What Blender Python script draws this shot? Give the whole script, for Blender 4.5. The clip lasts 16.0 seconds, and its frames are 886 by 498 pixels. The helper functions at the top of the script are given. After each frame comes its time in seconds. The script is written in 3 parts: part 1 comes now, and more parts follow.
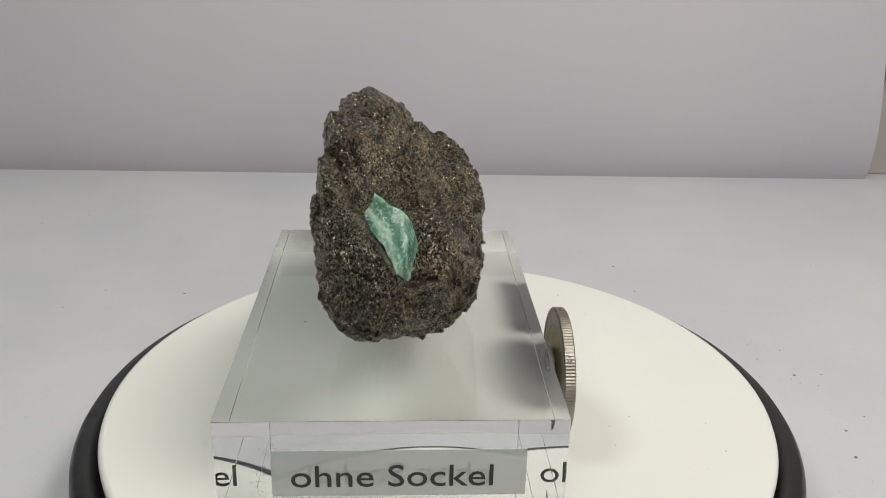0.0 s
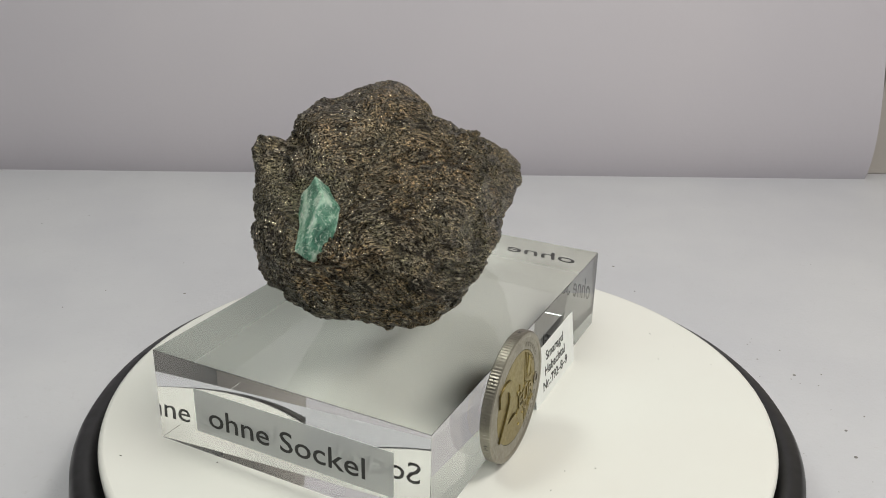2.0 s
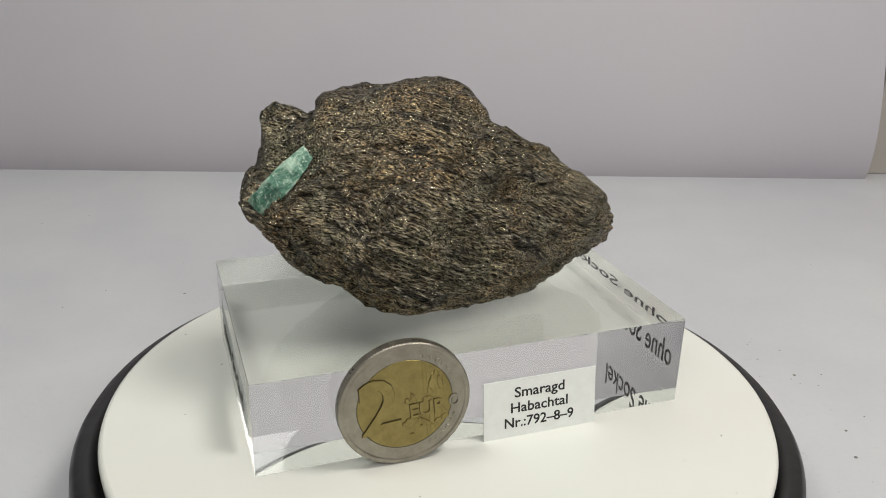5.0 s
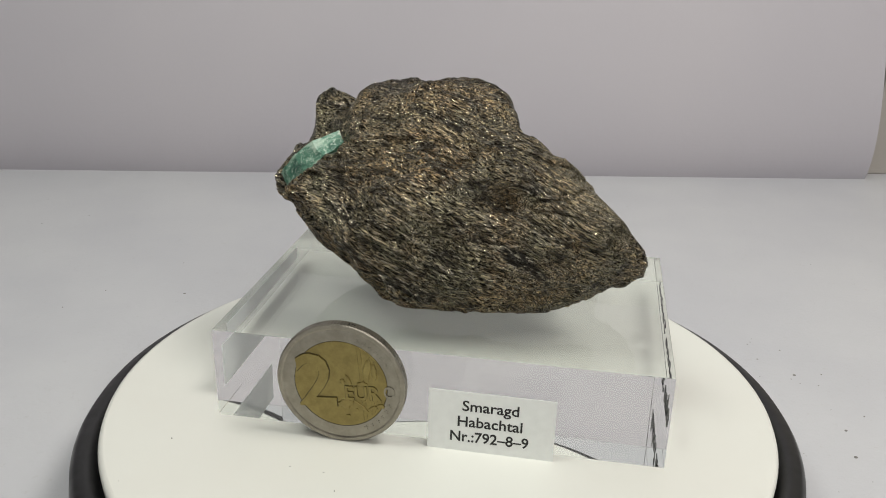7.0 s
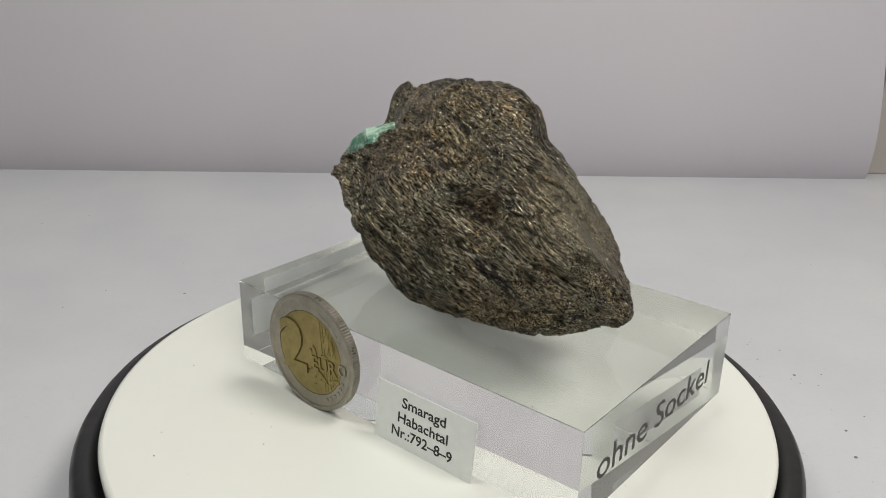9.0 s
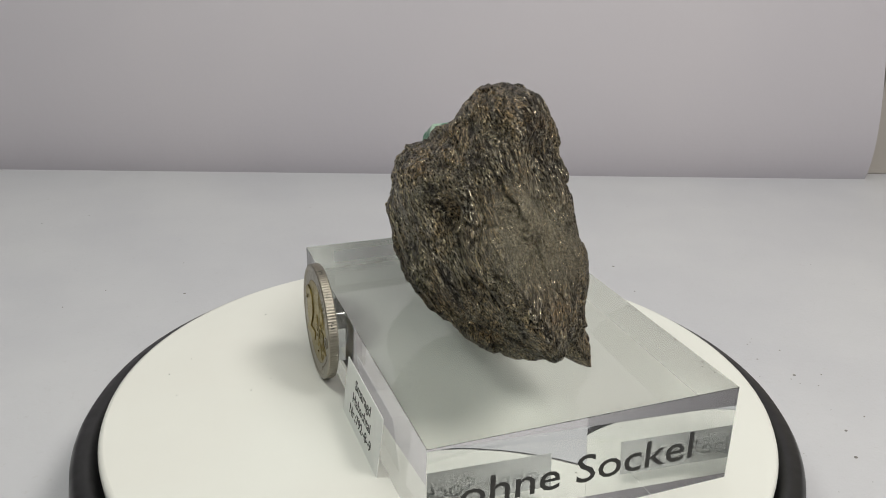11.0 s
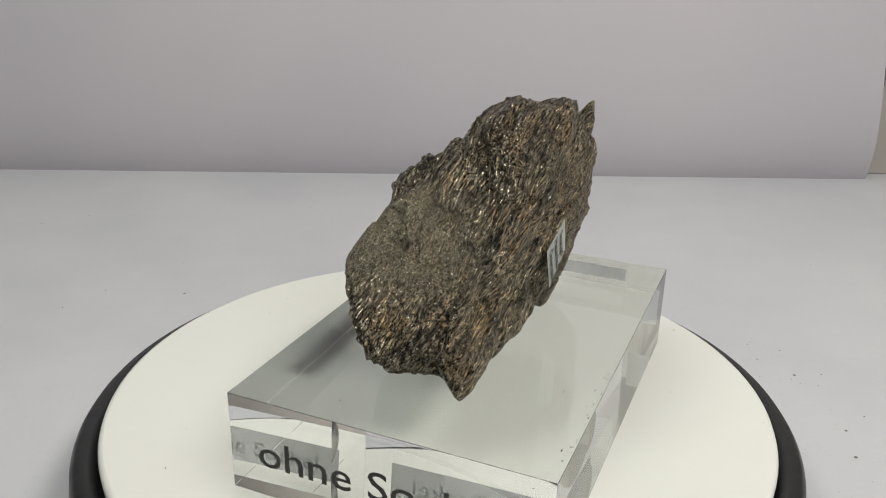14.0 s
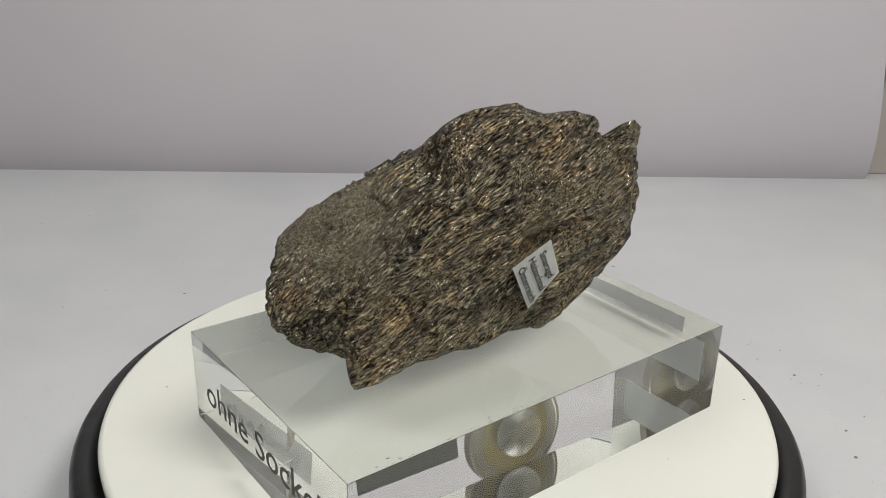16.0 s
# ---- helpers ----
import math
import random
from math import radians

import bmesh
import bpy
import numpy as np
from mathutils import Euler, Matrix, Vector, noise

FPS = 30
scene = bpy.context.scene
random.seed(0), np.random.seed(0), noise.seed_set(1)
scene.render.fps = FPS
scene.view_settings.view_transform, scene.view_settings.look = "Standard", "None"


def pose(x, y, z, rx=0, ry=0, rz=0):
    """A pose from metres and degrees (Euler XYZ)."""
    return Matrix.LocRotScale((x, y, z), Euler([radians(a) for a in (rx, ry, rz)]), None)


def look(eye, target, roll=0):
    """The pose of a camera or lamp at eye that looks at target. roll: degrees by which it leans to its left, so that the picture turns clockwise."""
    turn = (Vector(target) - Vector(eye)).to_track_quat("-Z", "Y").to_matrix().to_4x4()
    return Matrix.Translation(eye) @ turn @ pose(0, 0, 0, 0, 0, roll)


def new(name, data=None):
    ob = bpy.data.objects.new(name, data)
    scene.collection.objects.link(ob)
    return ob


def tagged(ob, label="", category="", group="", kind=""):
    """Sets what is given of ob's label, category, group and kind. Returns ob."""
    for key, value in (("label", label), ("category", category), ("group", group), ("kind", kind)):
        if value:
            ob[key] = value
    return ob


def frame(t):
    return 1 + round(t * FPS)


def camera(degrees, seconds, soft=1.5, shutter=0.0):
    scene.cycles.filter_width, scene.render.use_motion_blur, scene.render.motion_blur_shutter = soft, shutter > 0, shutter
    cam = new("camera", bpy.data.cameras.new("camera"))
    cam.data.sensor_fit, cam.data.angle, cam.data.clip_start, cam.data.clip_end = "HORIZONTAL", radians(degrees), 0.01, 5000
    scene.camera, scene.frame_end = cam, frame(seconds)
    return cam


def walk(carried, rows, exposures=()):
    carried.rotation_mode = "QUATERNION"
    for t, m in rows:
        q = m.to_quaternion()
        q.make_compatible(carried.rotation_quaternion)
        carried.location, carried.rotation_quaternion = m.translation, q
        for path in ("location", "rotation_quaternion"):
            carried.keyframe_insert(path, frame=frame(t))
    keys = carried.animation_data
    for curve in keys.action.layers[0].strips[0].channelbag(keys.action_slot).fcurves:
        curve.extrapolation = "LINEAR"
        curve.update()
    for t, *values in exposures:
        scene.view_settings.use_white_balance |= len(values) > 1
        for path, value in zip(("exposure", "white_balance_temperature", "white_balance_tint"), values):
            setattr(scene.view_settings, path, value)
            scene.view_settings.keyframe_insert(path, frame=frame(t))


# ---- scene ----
from mathutils.bvhtree import BVHTree

# ---------------------------------------------------------------- camera
cam = camera(54.78, 16.0, soft=1.0)
EYE = Vector((0.0, -0.16461, 0.09885))
STAND = Matrix.Translation(EYE) @ Matrix(((0.99977349, -0.02127887, -0.00041932),
                                          (0.00749954, 0.37066277, -0.92873724),
                                          (0.0199179, 0.92852373, 0.37073839))).to_4x4()
walk(cam, [(0, STAND), (16, STAND)])

# ---------------------------------------------------------------- light
world = bpy.data.worlds.new("room_air")
scene.world = world
world.use_nodes = True
world.node_tree.nodes["Background"].inputs[0].default_value = (0.9, 0.92, 1.0, 1)
world.node_tree.nodes["Background"].inputs[1].default_value = 0.05


def lamp(name, eye, target, watts, size, colour):
    data = bpy.data.lights.new(name, "AREA")
    data.shape, data.size, data.energy, data.color = "DISK", size, watts, colour
    ob = new(name, data)
    ob.matrix_basis = look(eye, target)
    return ob


lamp("lamp_cool", (-0.19, -0.03, 0.44), (0, 0.03, 0), 0.60, 0.14, (0.95, 1.0, 0.92))
lamp("lamp_warm", (0.23, -0.07, 0.45), (0, 0.03, 0), 1.42, 0.17, (1.0, 0.968, 0.90))
lamp("room_light", (0.20, -0.50, 0.48), (0, 0, 0.03), 1.6, 0.30, (1.0, 0.975, 0.93))
scene.view_settings.exposure = -0.09
scene.cycles.caustics_refractive = False

# ---------------------------------------------------------------- plan, metres
TABLE_Z = -0.022
BLOCK = dict(x=-0.01006, y=0.00167, turn=2.97, length=0.09051, width=0.05985, height=0.0196)
FACE = Matrix.Translation((BLOCK["x"], BLOCK["y"], 0)) @ pose(0, 0, 0, 0, 0, BLOCK["turn"])
TOP = BLOCK["height"]


def angle(t):
    """Turn of the plate in degrees, clockwise from above."""
    return -math.degrees(0.25686 * t - 0.00496 * math.sin(0.4 * t))


# ---------------------------------------------------------------- materials
def material(name, colour=(0.8, 0.8, 0.8), rough=0.5, metal=0.0, **more):
    m = bpy.data.materials.new(name)
    m.use_nodes = True
    b = m.node_tree.nodes["Principled BSDF"]
    b.inputs["Base Color"].default_value = (*colour, 1)
    b.inputs["Roughness"].default_value = rough
    b.inputs["Metallic"].default_value = metal
    for key, value in more.items():
        b.inputs[key.replace("_", " ")].default_value = value
    return m


class Nodes:
    """Short forms for building a node material."""

    def __init__(self, m):
        self.tree = m.node_tree
        self.bsdf = self.tree.nodes["Principled BSDF"]
        self.where = self.tree.nodes.new("ShaderNodeTexCoord").outputs["Object"]

    def node(self, kind, **values):
        n = self.tree.nodes.new(kind)
        for key, value in values.items():
            n.inputs[key.replace("_", " ")].default_value = value
        return n

    def link(self, a, b):
        self.tree.links.new(a, b)

    def noise(self, scale, detail=4, rough=0.55, vector=None, distortion=0.0):
        n = self.node("ShaderNodeTexNoise", Scale=scale, Detail=detail, Roughness=rough, Distortion=distortion)
        self.link(vector or self.where, n.inputs["Vector"])
        return n.outputs["Fac"]

    def voronoi(self, scale, vector=None):
        n = self.node("ShaderNodeTexVoronoi", Scale=scale)
        self.link(vector or self.where, n.inputs["Vector"])
        return n

    def stretched(self, axis, along):
        """Coordinates squeezed along an axis, for a grain that runs along it."""
        turn = Vector(axis).to_track_quat("X", "Z").inverted().to_euler()
        a = self.node("ShaderNodeMapping")
        a.inputs["Rotation"].default_value = turn
        self.link(self.where, a.inputs["Vector"])
        b = self.node("ShaderNodeMapping")
        b.inputs["Scale"].default_value = (1 / along, 1, 1)
        self.link(a.outputs[0], b.inputs["Vector"])
        return b.outputs[0]

    def ramp(self, fac, *stops):
        n = self.node("ShaderNodeValToRGB")
        while len(n.color_ramp.elements) < len(stops):
            n.color_ramp.elements.new(0.5)
        for e, (place, colour) in zip(n.color_ramp.elements, stops):
            e.position = place
            e.color = (*colour, 1) if len(colour) == 3 else colour
        self.link(fac, n.inputs[0])
        return n.outputs["Color"]

    def mix(self, fac, a, b, blend="MIX"):
        n = self.tree.nodes.new("ShaderNodeMix")
        n.data_type, n.blend_type = "RGBA", blend
        for socket, value in ((n.inputs[0], fac), (n.inputs[6], a), (n.inputs[7], b)):
            if isinstance(value, (int, float)):
                socket.default_value = value
            elif isinstance(value, tuple):
                socket.default_value = (*value, 1)
            else:
                self.link(value, socket)
        return n.outputs[2]

    def span(self, value, a, b, c, d):
        n = self.node("ShaderNodeMapRange")
        for k, v in zip((1, 2, 3, 4), (a, b, c, d)):
            n.inputs[k].default_value = v
        self.link(value, n.inputs[0])
        return n.outputs[0]

    def bump(self, height, strength, distance, normal=None):
        n = self.node("ShaderNodeBump", Strength=strength, Distance=distance)
        self.link(height, n.inputs["Height"])
        if normal:
            self.link(normal, n.inputs["Normal"])
        return n.outputs[0]

    def set(self, key, value):
        self.link(value, self.bsdf.inputs[key])


GRAIN = (0.0, 0.90, -0.43)   # the way the mica fibres run through the stone


def mica_schist():
    m = material("mica_schist", rough=0.45)
    n = Nodes(m)
    # the fibres swirl: the grain's coordinates are pushed about by a slow noise
    slow = n.node("ShaderNodeTexNoise", Scale=60.0, Detail=1.0)
    n.link(n.where, slow.inputs["Vector"])
    push = n.node("ShaderNodeVectorMath")
    push.operation = "MULTIPLY_ADD"
    n.link(slow.outputs["Color"], push.inputs[0])
    push.inputs[1].default_value = (0.004, 0.004, 0.004)
    n.link(n.where, push.inputs[2])
    n.where = push.outputs[0]
    along = n.stretched(GRAIN, 6.0)
    streak = n.noise(3300, 5, 0.75, along, 0.5)
    band = n.noise(330, 5, 0.65, along, 0.5)
    patch = n.noise(75, 4, 0.6)
    fine = n.noise(4200, 3, 0.7, n.stretched(GRAIN, 3.0))
    grit = n.noise(3300, 4, 0.7)
    matt = n.span(n.noise(120, 4, 0.6), 0.50, 0.62, 0.0, 0.85)
    # matt patches are granular, the rest is fibrous
    fibre = n.mix(matt, streak, grit)
    crest = n.span(fibre, 0.47, 0.56, 0.0, 1.0)
    # fibre colour, with the shading contrast of crests and troughs painted in
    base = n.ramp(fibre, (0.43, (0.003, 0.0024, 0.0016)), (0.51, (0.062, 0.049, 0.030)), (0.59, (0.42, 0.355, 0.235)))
    tint = n.ramp(patch, (0.36, (0.66, 0.72, 0.68)), (0.50, (1.0, 0.96, 0.88)), (0.66, (1.15, 0.96, 0.72)))
    colour = n.mix(1.0, base, tint, "MULTIPLY")
    # sheen of the mica sheets painted into the colour: x-facing faces bright, others dark
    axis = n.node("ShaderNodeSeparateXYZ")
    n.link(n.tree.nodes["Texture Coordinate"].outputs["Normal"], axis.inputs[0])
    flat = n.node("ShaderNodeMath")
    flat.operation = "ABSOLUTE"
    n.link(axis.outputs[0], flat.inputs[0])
    x_sheen = n.span(flat.outputs[0], 0.15, 0.75, 0.0, 1.0)
    colour = n.mix(1.0, colour, n.ramp(x_sheen, (0.0, (0.32, 0.31, 0.30)), (1.0, (1.65, 1.65, 1.65))), "MULTIPLY")
    # low bands of the bump go near-black: crevice shade put into the colour
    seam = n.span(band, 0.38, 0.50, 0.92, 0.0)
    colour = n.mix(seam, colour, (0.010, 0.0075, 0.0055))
    flake = n.voronoi(3400, n.stretched(GRAIN, 3.5))
    parts = n.node("ShaderNodeSeparateColor")
    n.link(flake.outputs["Color"], parts.inputs[0])

    def times(a, b):
        x = n.node("ShaderNodeMath")
        x.operation = "MULTIPLY"
        n.link(a, x.inputs[0])
        n.link(b, x.inputs[1])
        return x.outputs[0]

    kind = times(n.span(parts.outputs[0], 0.72, 0.80, 0.0, 1.0), crest)
    colour = n.mix(n.span(kind, 0.0, 1.0, 0.0, 0.85), colour, (0.92, 0.84, 0.66))
    # a paler weathered cleavage face at the blunt end
    spot = n.node("ShaderNodeVectorMath")
    spot.operation = "DISTANCE"
    n.link(n.where, spot.inputs[0])
    spot.inputs[1].default_value = (0.0015, 0.0345, 0.0320)
    end = n.span(spot.outputs["Value"], 0.006, 0.016, 0.75, 0.0)
    colour = n.mix(end, colour, n.ramp(n.noise(2600, 5, 0.75), (0.36, (0.030, 0.026, 0.018)), (0.50, (0.17, 0.152, 0.105)), (0.64, (0.46, 0.41, 0.30))))
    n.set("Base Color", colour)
    n.set("Roughness", n.span(kind, 0.1, 0.9, 0.31, 0.22))
    n.set("Metallic", n.span(crest, 0.0, 1.0, 0.1, 0.85))
    n.set("Specular IOR Level", n.span(fibre, 0.44, 0.54, 0.1, 1.0))
    # each mica flake tilts its own way and glints
    geo = n.node("ShaderNodeNewGeometry")
    off = n.node("ShaderNodeVectorMath")
    off.operation = "MULTIPLY_ADD"
    n.link(flake.outputs["Color"], off.inputs[0])
    off.inputs[1].default_value = (0.5, 0.5, 0.5)
    n.link(geo.outputs["Normal"], off.inputs[2])
    back = n.node("ShaderNodeVectorMath")
    back.operation = "SUBTRACT"
    n.link(off.outputs[0], back.inputs[0])
    back.inputs[1].default_value = (0.25, 0.25, 0.25)
    unit = n.node("ShaderNodeVectorMath")
    unit.operation = "NORMALIZE"
    n.link(back.outputs[0], unit.inputs[0])
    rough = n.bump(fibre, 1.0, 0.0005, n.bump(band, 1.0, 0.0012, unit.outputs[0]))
    n.set("Normal", n.bump(fine, 0.8, 0.0002, rough))
    return m


def emerald():
    m = material("emerald", rough=0.35, Subsurface_Weight=0.25, Subsurface_Scale=0.002)
    m.node_tree.nodes["Principled BSDF"].inputs["Subsurface Radius"].default_value = (0.4, 1.0, 0.7)
    n = Nodes(m)
    along = n.stretched((0.403, -0.781, -0.477), 3.0)
    cloud = n.noise(330, 5, 0.6, along, 0.8)
    vein = n.noise(900, 5, 0.7, n.where, 1.5)
    c = n.ramp(cloud, (0.36, (0.02, 0.10, 0.065)), (0.50, (0.10, 0.25, 0.17)), (0.63, (0.42, 0.57, 0.46)))
    c = n.mix(n.span(vein, 0.52, 0.66, 0.0, 0.85), c, (0.60, 0.70, 0.60))
    n.set("Base Color", c)
    n.set("Normal", n.bump(vein, 0.5, 0.0006))
    return m


def acrylic():
    m = material("clear_acrylic", (0.972, 1.0, 0.985), 0.0, IOR=1.49, Transmission_Weight=1.0)
    n = Nodes(m)
    wave = n.noise(60, 2, 0.5)
    n.set("Normal", n.bump(wave, 0.012, 0.0005))
    return m


def plate_white():
    m = material("white_plate_plastic", (0.80, 0.80, 0.765), 0.38)
    n = Nodes(m)
    n.set("Base Color", n.mix(n.span(n.noise(18, 4), 0.35, 0.7, 0.0, 1.0), (0.775, 0.785, 0.735), (0.755, 0.75, 0.70)))
    n.set("Roughness", n.span(n.noise(140, 4), 0.3, 0.7, 0.32, 0.46))
    n.set("Normal", n.bump(n.noise(1500, 2), 0.05, 0.0002))
    return m


def black_rubber():
    m = material("black_plastic", (0.012, 0.012, 0.013), 0.34)
    n = Nodes(m)
    n.set("Roughness", n.span(n.noise(300, 4), 0.3, 0.7, 0.28, 0.45))
    n.set("Normal", n.bump(n.noise(1800, 2), 0.06, 0.0002))
    return m


def table_top():
    m = material("white_table_laminate", (0.50, 0.50, 0.52), 0.5)
    n = Nodes(m)
    c = n.mix(n.span(n.noise(14, 5), 0.35, 0.68, 0.0, 1.0), (0.54, 0.543, 0.575), (0.595, 0.598, 0.62))
    fine = n.noise(420, 4, 0.7)
    c = n.mix(n.span(fine, 0.62, 0.74, 0.0, 0.22), c, (0.40, 0.38, 0.37))
    n.set("Base Color", c)
    n.set("Normal", n.bump(n.noise(700, 4, 0.65), 0.25, 0.0006))
    return m


def board(name, a, b):
    m = material(name, a, 0.7)
    n = Nodes(m)
    n.set("Base Color", n.mix(n.span(n.noise(5, 3), 0.35, 0.68, 0.0, 1.0), a, b))
    n.set("Normal", n.bump(n.noise(260, 3), 0.08, 0.0006))
    return m


def worn_metal(name, colour, dark):
    m = material(name, colour, 0.32, 0.9)
    n = Nodes(m)
    wear = n.noise(280, 6, 0.7)
    n.set("Base Color", n.mix(n.span(wear, 0.38, 0.66, 0.0, 1.0), dark, colour))
    n.set("Roughness", n.span(n.noise(1400, 4), 0.3, 0.7, 0.28, 0.5))
    n.set("Normal", n.bump(n.noise(2400, 4), 0.12, 0.0002))
    return m


def paper(name, colour):
    m = material(name, colour, 0.75)
    n = Nodes(m)
    n.set("Base Color", n.mix(n.span(n.noise(500, 4), 0.35, 0.7, 0.0, 1.0), colour, tuple(c * 0.95 for c in colour)))
    n.set("Normal", n.bump(n.noise(3000, 3), 0.1, 0.0001))
    return m


def film():
    m = bpy.data.materials.new("white_film")
    m.use_nodes = True
    t = m.node_tree
    out = t.nodes["Material Output"]
    t.nodes.remove(t.nodes["Principled BSDF"])
    d, tr, cl = (t.nodes.new(k) for k in ("ShaderNodeBsdfDiffuse", "ShaderNodeBsdfTranslucent", "ShaderNodeBsdfTransparent"))
    d.inputs[0].default_value = tr.inputs[0].default_value = (0.95, 0.985, 0.975, 1)
    a, b = t.nodes.new("ShaderNodeMixShader"), t.nodes.new("ShaderNodeMixShader")
    a.inputs[0].default_value, b.inputs[0].default_value = 0.5, 0.4
    t.links.new(d.outputs[0], a.inputs[1])
    t.links.new(tr.outputs[0], a.inputs[2])
    t.links.new(a.outputs[0], b.inputs[1])
    t.links.new(cl.outputs[0], b.inputs[2])
    t.links.new(b.outputs[0], out.inputs["Surface"])
    return m


STONE, EMERALD, ACRYLIC, PLATE, BLACK = mica_schist(), emerald(), acrylic(), plate_white(), black_rubber()
TABLE = table_top()
WALL = board("lilac_white_board", (0.465, 0.445, 0.485), (0.505, 0.48, 0.512))
PANEL = board("beige_panel", (0.42, 0.39, 0.36), (0.46, 0.43, 0.40))
GAP = board("brown_gap", (0.40, 0.35, 0.29), (0.43, 0.38, 0.32))
SURROUND_SIDE = board("surround_side_paint", (0.40, 0.39, 0.38), (0.44, 0.43, 0.42))
SURROUND_TOP = board("surround_top_paint", (0.74, 0.74, 0.73), (0.78, 0.78, 0.77))
SILVER = worn_metal("nickel_silver", (0.34, 0.315, 0.265), (0.26, 0.24, 0.20))
BRASS = worn_metal("nickel_brass", (0.32, 0.26, 0.10), (0.24, 0.19, 0.075))
PAPER = paper("white_paper", (0.85, 0.87, 0.85))
FILM = film()
RELIEF_SHADE = material("dark_relief_shade", (0.10, 0.08, 0.04), 0.6, 0.5)
INK = material("black_ink", (0.012, 0.012, 0.012), 0.5)
INKED_METAL = material("dark_stamping", (0.05, 0.045, 0.04), 0.5, 0.6)
DUST = material("dark_dust", (0.05, 0.045, 0.04), 0.9)
GREY_DUST = material("grey_dust", (0.22, 0.21, 0.20), 0.9)
SCRATCH = material("pale_scratch", (0.75, 0.78, 0.77), 0.4)
PUTTY = material("clear_putty", (0.86, 0.86, 0.80), 0.25, Transmission_Weight=0.85, IOR=1.45)


# ---------------------------------------------------------------- helpers
def mesh_of(bm, name, mat, smooth=False):
    bmesh.ops.recalc_face_normals(bm, faces=bm.faces)
    me = bpy.data.meshes.new(name)
    bm.to_mesh(me)
    bm.free()
    me.materials.append(mat)
    if smooth:
        for p in me.polygons:
            p.use_smooth = True
    return me


def part(name, bm, mat, parent, label="", smooth=False):
    ob = new(name, mesh_of(bm, name, mat, smooth))
    ob.parent = parent
    return tagged(ob, label)


def box(bm, x0, x1, y0, y1, z0, z1, bevel=0.0, segments=2):
    made = bmesh.ops.create_cube(bm, size=1.0)
    m = Matrix.Translation(((x0 + x1) / 2, (y0 + y1) / 2, (z0 + z1) / 2)) @ Matrix.Diagonal((x1 - x0, y1 - y0, z1 - z0, 1))
    bmesh.ops.transform(bm, matrix=m, verts=made["verts"])
    if bevel:
        edges = list({e for v in made["verts"] for e in v.link_edges})
        bmesh.ops.bevel(bm, geom=edges, offset=bevel, segments=segments, profile=0.5, affect="EDGES")
    return bm


def lathe(bm, profile, steps=192):
    """A turned solid: (radius, height) pairs round the z axis."""
    rings = []
    for r, z in profile:
        if r < 1e-7:
            rings.append([bm.verts.new((0, 0, z))])
        else:
            rings.append([bm.verts.new((r * math.cos(2 * math.pi * i / steps), r * math.sin(2 * math.pi * i / steps), z)) for i in range(steps)])
    for a, b in zip(rings, rings[1:]):
        for i in range(steps):
            j = (i + 1) % steps
            face = [a[i % len(a)], a[j % len(a)], b[j % len(b)], b[i % len(b)]]
            face = list(dict.fromkeys(face))
            if len(face) > 2:
                bm.faces.new(face)
    return bm


def letters(text, width, height, depth, m, bend=None, weight=0.014):
    """Text as a solid mesh: the line is as wide and its capitals as high as given, centred, its foot at y = 0; m places it."""
    curve = bpy.data.curves.new("lettering", "FONT")
    curve.body, curve.extrude, curve.resolution_u, curve.align_x, curve.offset = text, 0.5, 3, "LEFT", weight
    ob = bpy.data.objects.new("lettering", curve)
    scene.collection.objects.link(ob)
    bpy.context.view_layer.update()
    me = bpy.data.meshes.new_from_object(ob.evaluated_get(bpy.context.evaluated_depsgraph_get()))
    bpy.data.objects.remove(ob)
    bpy.data.curves.remove(curve)
    bm = bmesh.new()
    bm.from_mesh(me)
    bpy.data.meshes.remove(me)
    xs = [v.co.x for v in bm.verts]
    x0, x1 = min(xs), max(xs)
    for v in bm.verts:
        co = Vector(((v.co.x - (x0 + x1) / 2) / (x1 - x0) * width, v.co.y / 0.69 * height, (v.co.z + 0.5) * depth))
        co = m @ co
        v.co = bend(co) if bend else co
    return bm


def axes(origin, x, y):
    """A frame with the given x and y ways."""
    x = Vector(x).normalized()
    z = x.cross(Vector(y)).normalized()
    y = z.cross(x)
    return Matrix.Translation(origin) @ Matrix((x, y, z)).transposed().to_4x4()


TURNING = []


def thing(name, base, label, category, turns=True, group=""):
    """An empty at its base; what turns with the plate is keyed in motions()."""
    ob = new(name)
    ob.matrix_basis = Matrix.Translation(base)
    ob.empty_display_size = 0.01
    if turns:
        TURNING.append((ob, Vector(base)))
    return tagged(ob, label, category, group)


def shifted(bm, base):
    bmesh.ops.translate(bm, verts=bm.verts, vec=-Vector(base))
    return bm


